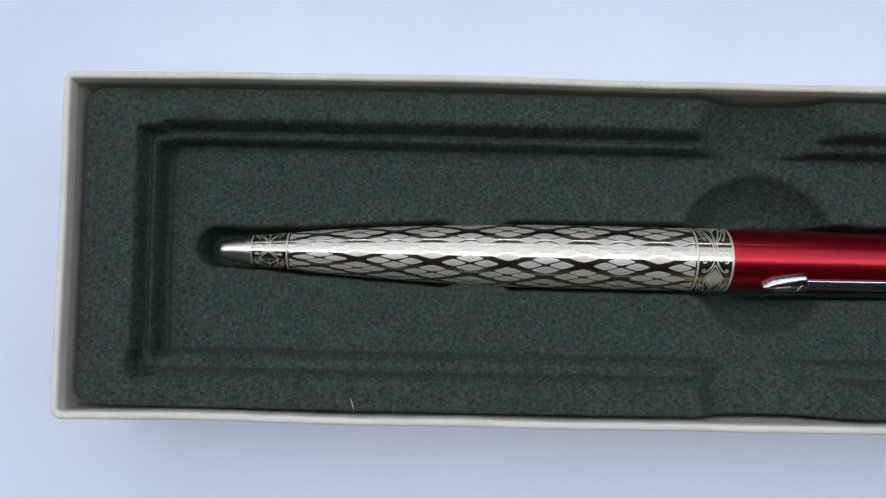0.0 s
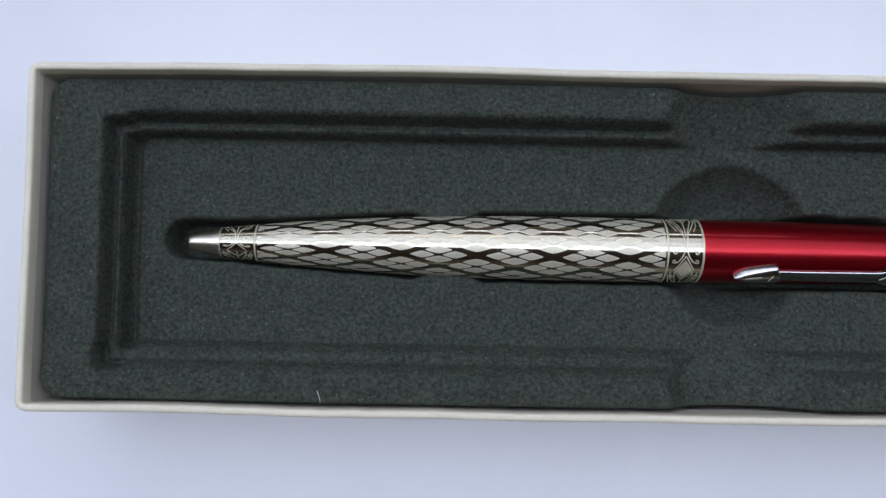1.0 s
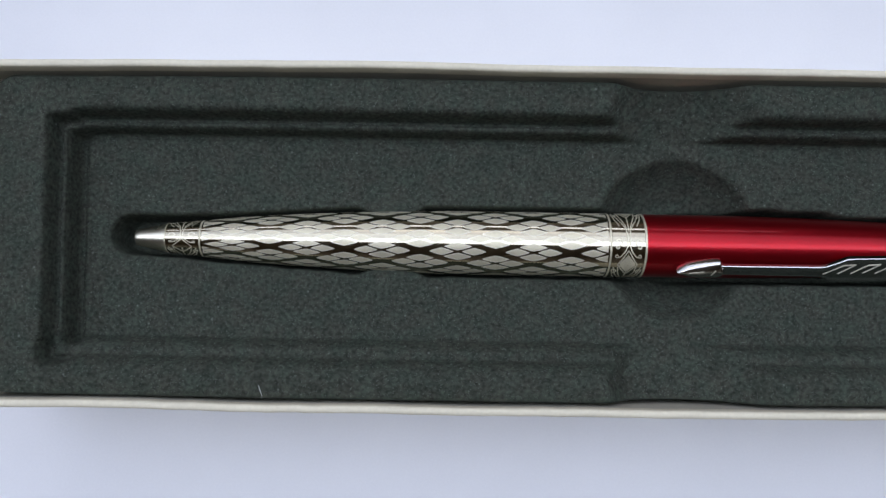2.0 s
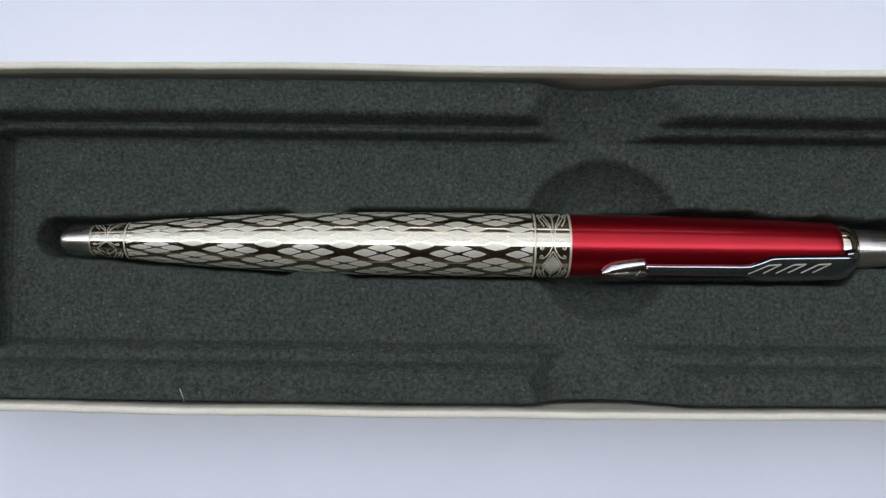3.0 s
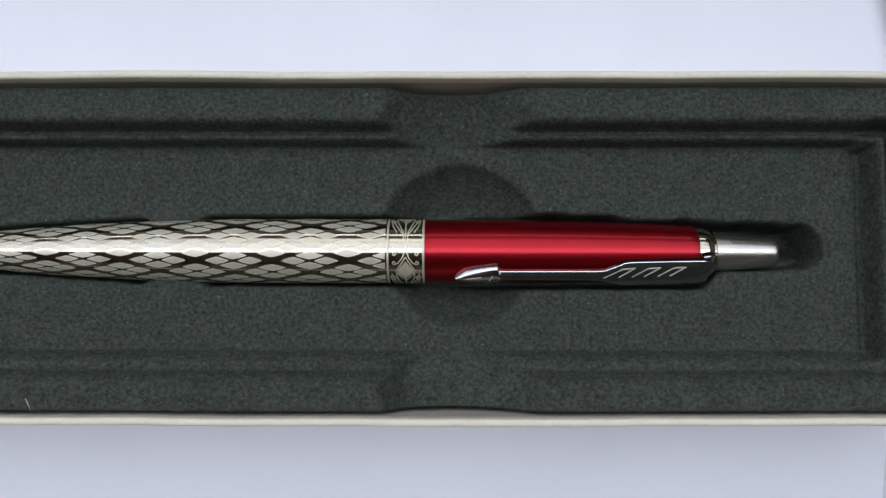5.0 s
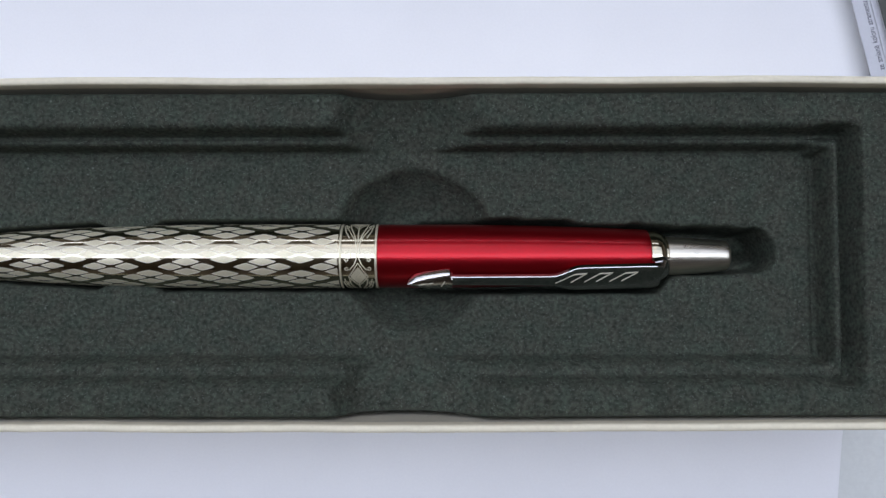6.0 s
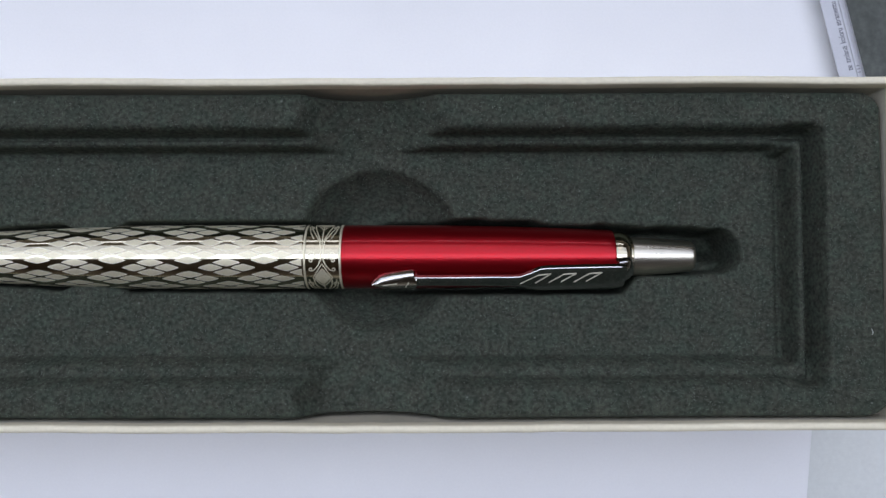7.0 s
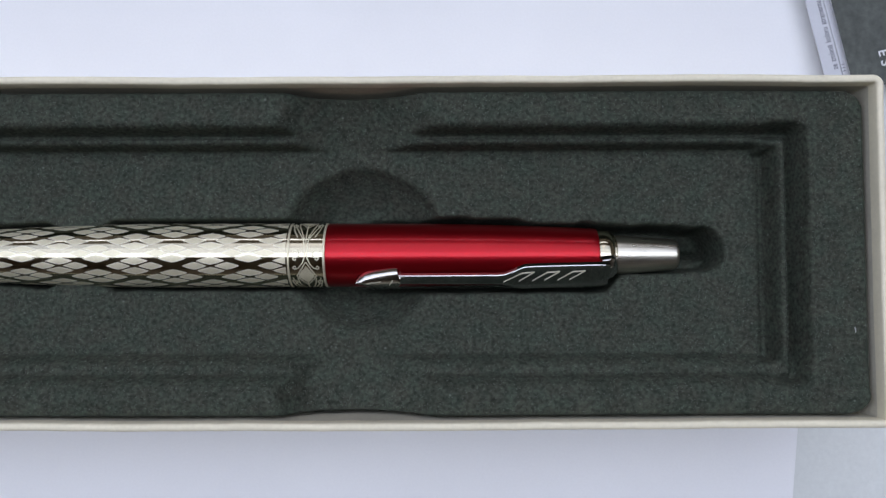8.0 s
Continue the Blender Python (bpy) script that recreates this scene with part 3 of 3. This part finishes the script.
def clip_plate(name, outline, r_of, thick, parent, mat, crown=0.0, label="", peak=0.5, tilt=0.0):
    """A bent plate: its outline in (x, low edge, high edge), its outer face at r_of(x), a crown along its middle."""
    verts, faces = [], []
    m = 15
    for x, lo, hi in outline:
        lip = min(0.065, 0.05 * (hi - lo))
        for k in range(m):
            f = 1 - lip / (hi - lo) if k == m - 2 else k / (m - 1)
            e = 1 - ((f - peak) / (1 - peak if f > peak else peak)) ** 2 * (1 if f > peak else 0.25)
            round_off = 0.15 * (1 - min(1, f * 8)) ** 2 + (0.92 * lip if k == m - 1 else 0)
            verts.append(clip_point(x, lo + (hi - lo) * f, r_of(x) + crown * e - round_off + tilt * (lo + (hi - lo) * f)))
        for k in range(m):
            f = k / (m - 1)
            verts.append(clip_point(x, lo + (hi - lo) * f, r_of(x) - thick))
    n = len(outline)
    for i in range(n - 1):
        a, b = i * 2 * m, (i + 1) * 2 * m
        for k in range(m - 1):
            faces.append((a + k, b + k, b + k + 1, a + k + 1))
            faces.append((a + m + k, a + m + k + 1, b + m + k + 1, b + m + k))
        faces.append((a, a + m, b + m, b))
        faces.append((a + m - 1, b + m - 1, b + 2 * m - 1, a + 2 * m - 1))
    faces.append(tuple(range(m)) + tuple(range(2 * m - 1, m - 1, -1)))
    e = (n - 1) * 2 * m
    faces.append(tuple(e + k for k in range(m)) + tuple(e + k for k in range(2 * m - 1, m - 1, -1)))
    ob = mesh_object(name, verts, faces, mat, parent, True, label)
    ob.data.set_sharp_from_angle(angle=radians(35))
    return ob


def build_pen():
    pen = tagged(empty("ballpoint_pen"), "steel ballpoint pen with etched lozenges and red upper barrel", "pen")
    c = (0, AXIS_Y, AXIS_Z)

    def skin(x0, x1, n, shrink=0.0):
        return [(x, float(pen_radius(x)) - shrink) for x in np.linspace(x0, x1, n)]

    lathe("refill_tip", [(0.62, 0.30), (0.62, 0.66), (0.8, 0.75)], BRUSHED, pen, c, 48, "dark opening of the nose cone")
    lathe("nose_cone", [(0.74, 0.98), (0.8, 1.15)] + skin(0.95, 5.55, 8), NOSE, pen, c, 96, "polished tapering steel nose")
    lathe("nose_band", [(5.5, 2.0)] + skin(5.58, 10.75, 8) + [(10.8, 2.3)], CHROME, pen, c, 96, "polished nose band with scroll ornament")
    lathe("nose_ring", [(5.5, 2.0), (5.52, 2.25), (5.66, 2.29), (5.68, 2.0)], SATIN, pen, c)
    lathe("nose_ring", [(10.76, 2.5), (10.78, 2.74), (11.02, 2.78), (11.05, 2.5)], SATIN, pen, c)
    barrel = lathe("front_barrel", [(10.9, 2.5)] + skin(11.06, 71.2, 60) + [(71.22, 4.4)], CHROME, pen, c, 128, "polished steel between the etched lozenges")
    add_lozenges(barrel)
    lathe("band_ring", [(71.15, 4.5), (71.18, 4.79), (71.45, 4.79), (71.48, 4.5)], SATIN, pen, c, 128)
    lathe("band", [(71.46, 4.6)] + skin(71.5, 76.3, 6, 0.02) + [(76.34, 4.5)], CHROME, pen, c, 128, "polished band with scroll ornament")
    lathe("band_ring", [(76.3, 4.5), (76.33, 4.80), (76.62, 4.80), (76.66, 4.5)], SATIN, pen, c, 128)
    v, f = ribbons(scroll_motif(71.6, 76.2), 3, 0, 0.17)
    mesh_object("band_scrollwork", v, f, SATIN, pen, True, "etched silver scrollwork")
    v, f = ribbons(scroll_motif(5.8, 10.6, False), 3, 8, 0.13)
    mesh_object("nose_scrollwork", v, f, SATIN, pen, True, "etched silver scrollwork")
    lathe("red_barrel", [(76.64, 4.55), (76.66, 4.70)] + skin(76.9, 116.35, 40) + [(116.6, 3.84), (116.68, 3.5)], RED, pen, c, 128, "glossy metallic red upper barrel")
    lathe("collar", [(116.6, 3.3), (116.62, 3.6), (116.85, 3.72), (117.5, 3.76), (118.2, 3.66), (118.7, 3.45), (119.0, 3.2), (119.08, 3.0), (119.3, 2.97), (119.5, 2.7)], CHROME, pen, c, 96,
          "chrome collar with a rounded shoulder")
    lathe("push_button", [(119.4, 2.5), (119.45, 2.92), (120.3, 2.9)] + [(x, 2.9 - 0.62 * ((x - 120.3) / 7.9) ** 1.2) for x in np.linspace(120.9, 128.2, 12)] + [(128.5, 2.2), (128.72, 2.02), (128.8, 1.6)], BRUSHED,
          pen, c, 96, "brushed steel push button")

    def r_bar(x):
        return float(np.interp(x, [81, 84, 87.5, 100, 104, 107, 116.8, 118], [5.35, 5.75, 5.6, 5.5, 5.35, 5.15, 4.78, 4.6]))

    clip = clip_plate("clip", [(87.2, -0.95, 0.95), (90, -0.95, 0.9), (101.6, -1.2, 0.85), (102.6, -1.25, 0.9), (104.0, -1.9, 1.6), (105.3, -2.3, 2.35), (106, -2.35, 2.45), (107, -2.35, 2.45), (110, -2.35, 2.45), (115.4, -2.35, 2.42),
                               (116.6, -2.35, 2.38), (117.7, -2.3, 2.2), (118.0, -2.1, 1.9)], r_bar, 0.45, pen, CLIP_STEEL, 0.03, "polished chrome arrow clip", 0.5, 0.10)
    clip_plate("arrowhead", [(81.1, -0.5, -0.25), (81.5, -0.75, 0.15), (82.5, -1.0, 0.75), (84, -1.1, 1.2), (86, -1.15, 1.5), (87.0, -1.2, 1.6), (87.2, -1.15, 1.5), (87.45, -0.95, 0.95), (87.6, -0.9, 0.9)],
               lambda x: r_bar(x) - 0.25, 0.75, clip, ARROW_STEEL, 0.75, "feathered arrow tip of the clip", 0.42, 0.04)
    clip_plate("clip_foot", [(116.9, -1.2, 2.3), (117.5, -1.3, 2.4), (118.1, -1.3, 2.4), (118.7, -1.2, 2.2), (119.2, -1.0, 1.8), (119.45, -0.6, 1.2)],
               lambda x: float(np.interp(x, [116.9, 118.0, 118.7, 119.2, 119.45], [4.0, 3.85, 3.55, 3.2, 2.9])), 0.9, clip, CLIP_STEEL, 0.5, "rounded chrome loop that holds the clip", 0.45)

    def strokes(name, lines, lift, label):
        """Thin raised strokes on the clip's face: (start, end, width) in places along and across it."""
        verts, faces = [], []
        for (xa, sa), (xb, sb), w in lines:
            ln = math.hypot(xb - xa, sb - sa)
            ox, os = -(sb - sa) / ln * w / 2, (xb - xa) / ln * w / 2
            quad = [(xa + ox, sa + os), (xb + ox, sb + os), (xb - ox, sb - os), (xa - ox, sa - os)]
            m = len(verts)
            verts += [clip_point(a, q, r_bar(a) + lift + 0.1 * q) for a, q in quad] + [clip_point(a, q, r_bar(a) + lift - 0.2 + 0.1 * q) for a, q in quad]
            faces += [(m, m + 1, m + 2, m + 3), (m, m + 4, m + 5, m + 1), (m + 1, m + 5, m + 6, m + 2), (m + 2, m + 6, m + 7, m + 3), (m + 3, m + 7, m + 4, m)]
        mesh_object(name, verts, faces, RIM, clip, False, label)

    for k in range(3):
        x = 103.1 + 3.7 * k
        strokes("feather_mark", [((x - (0.5 if k == 0 else 0), -0.55), (x + 2.05, 1.15), 0.11), ((x + 2.0, 1.15), (x + 3.85, 1.25), 0.17), ((x + 3.85, 1.28), (x + 1.75, -0.5), 0.13)], 0.08, "slanted bright feather mark")
    strokes("feather_line", [((82.7, -0.3), (83.4, 0.0), 0.09), ((83.4, 0.0), (84.8, 0.25), 0.07), ((86.0, -0.45), (86.5, 0.45), 0.08)], 0.56, "fine bright feather lines")
    return pen


build_pen()
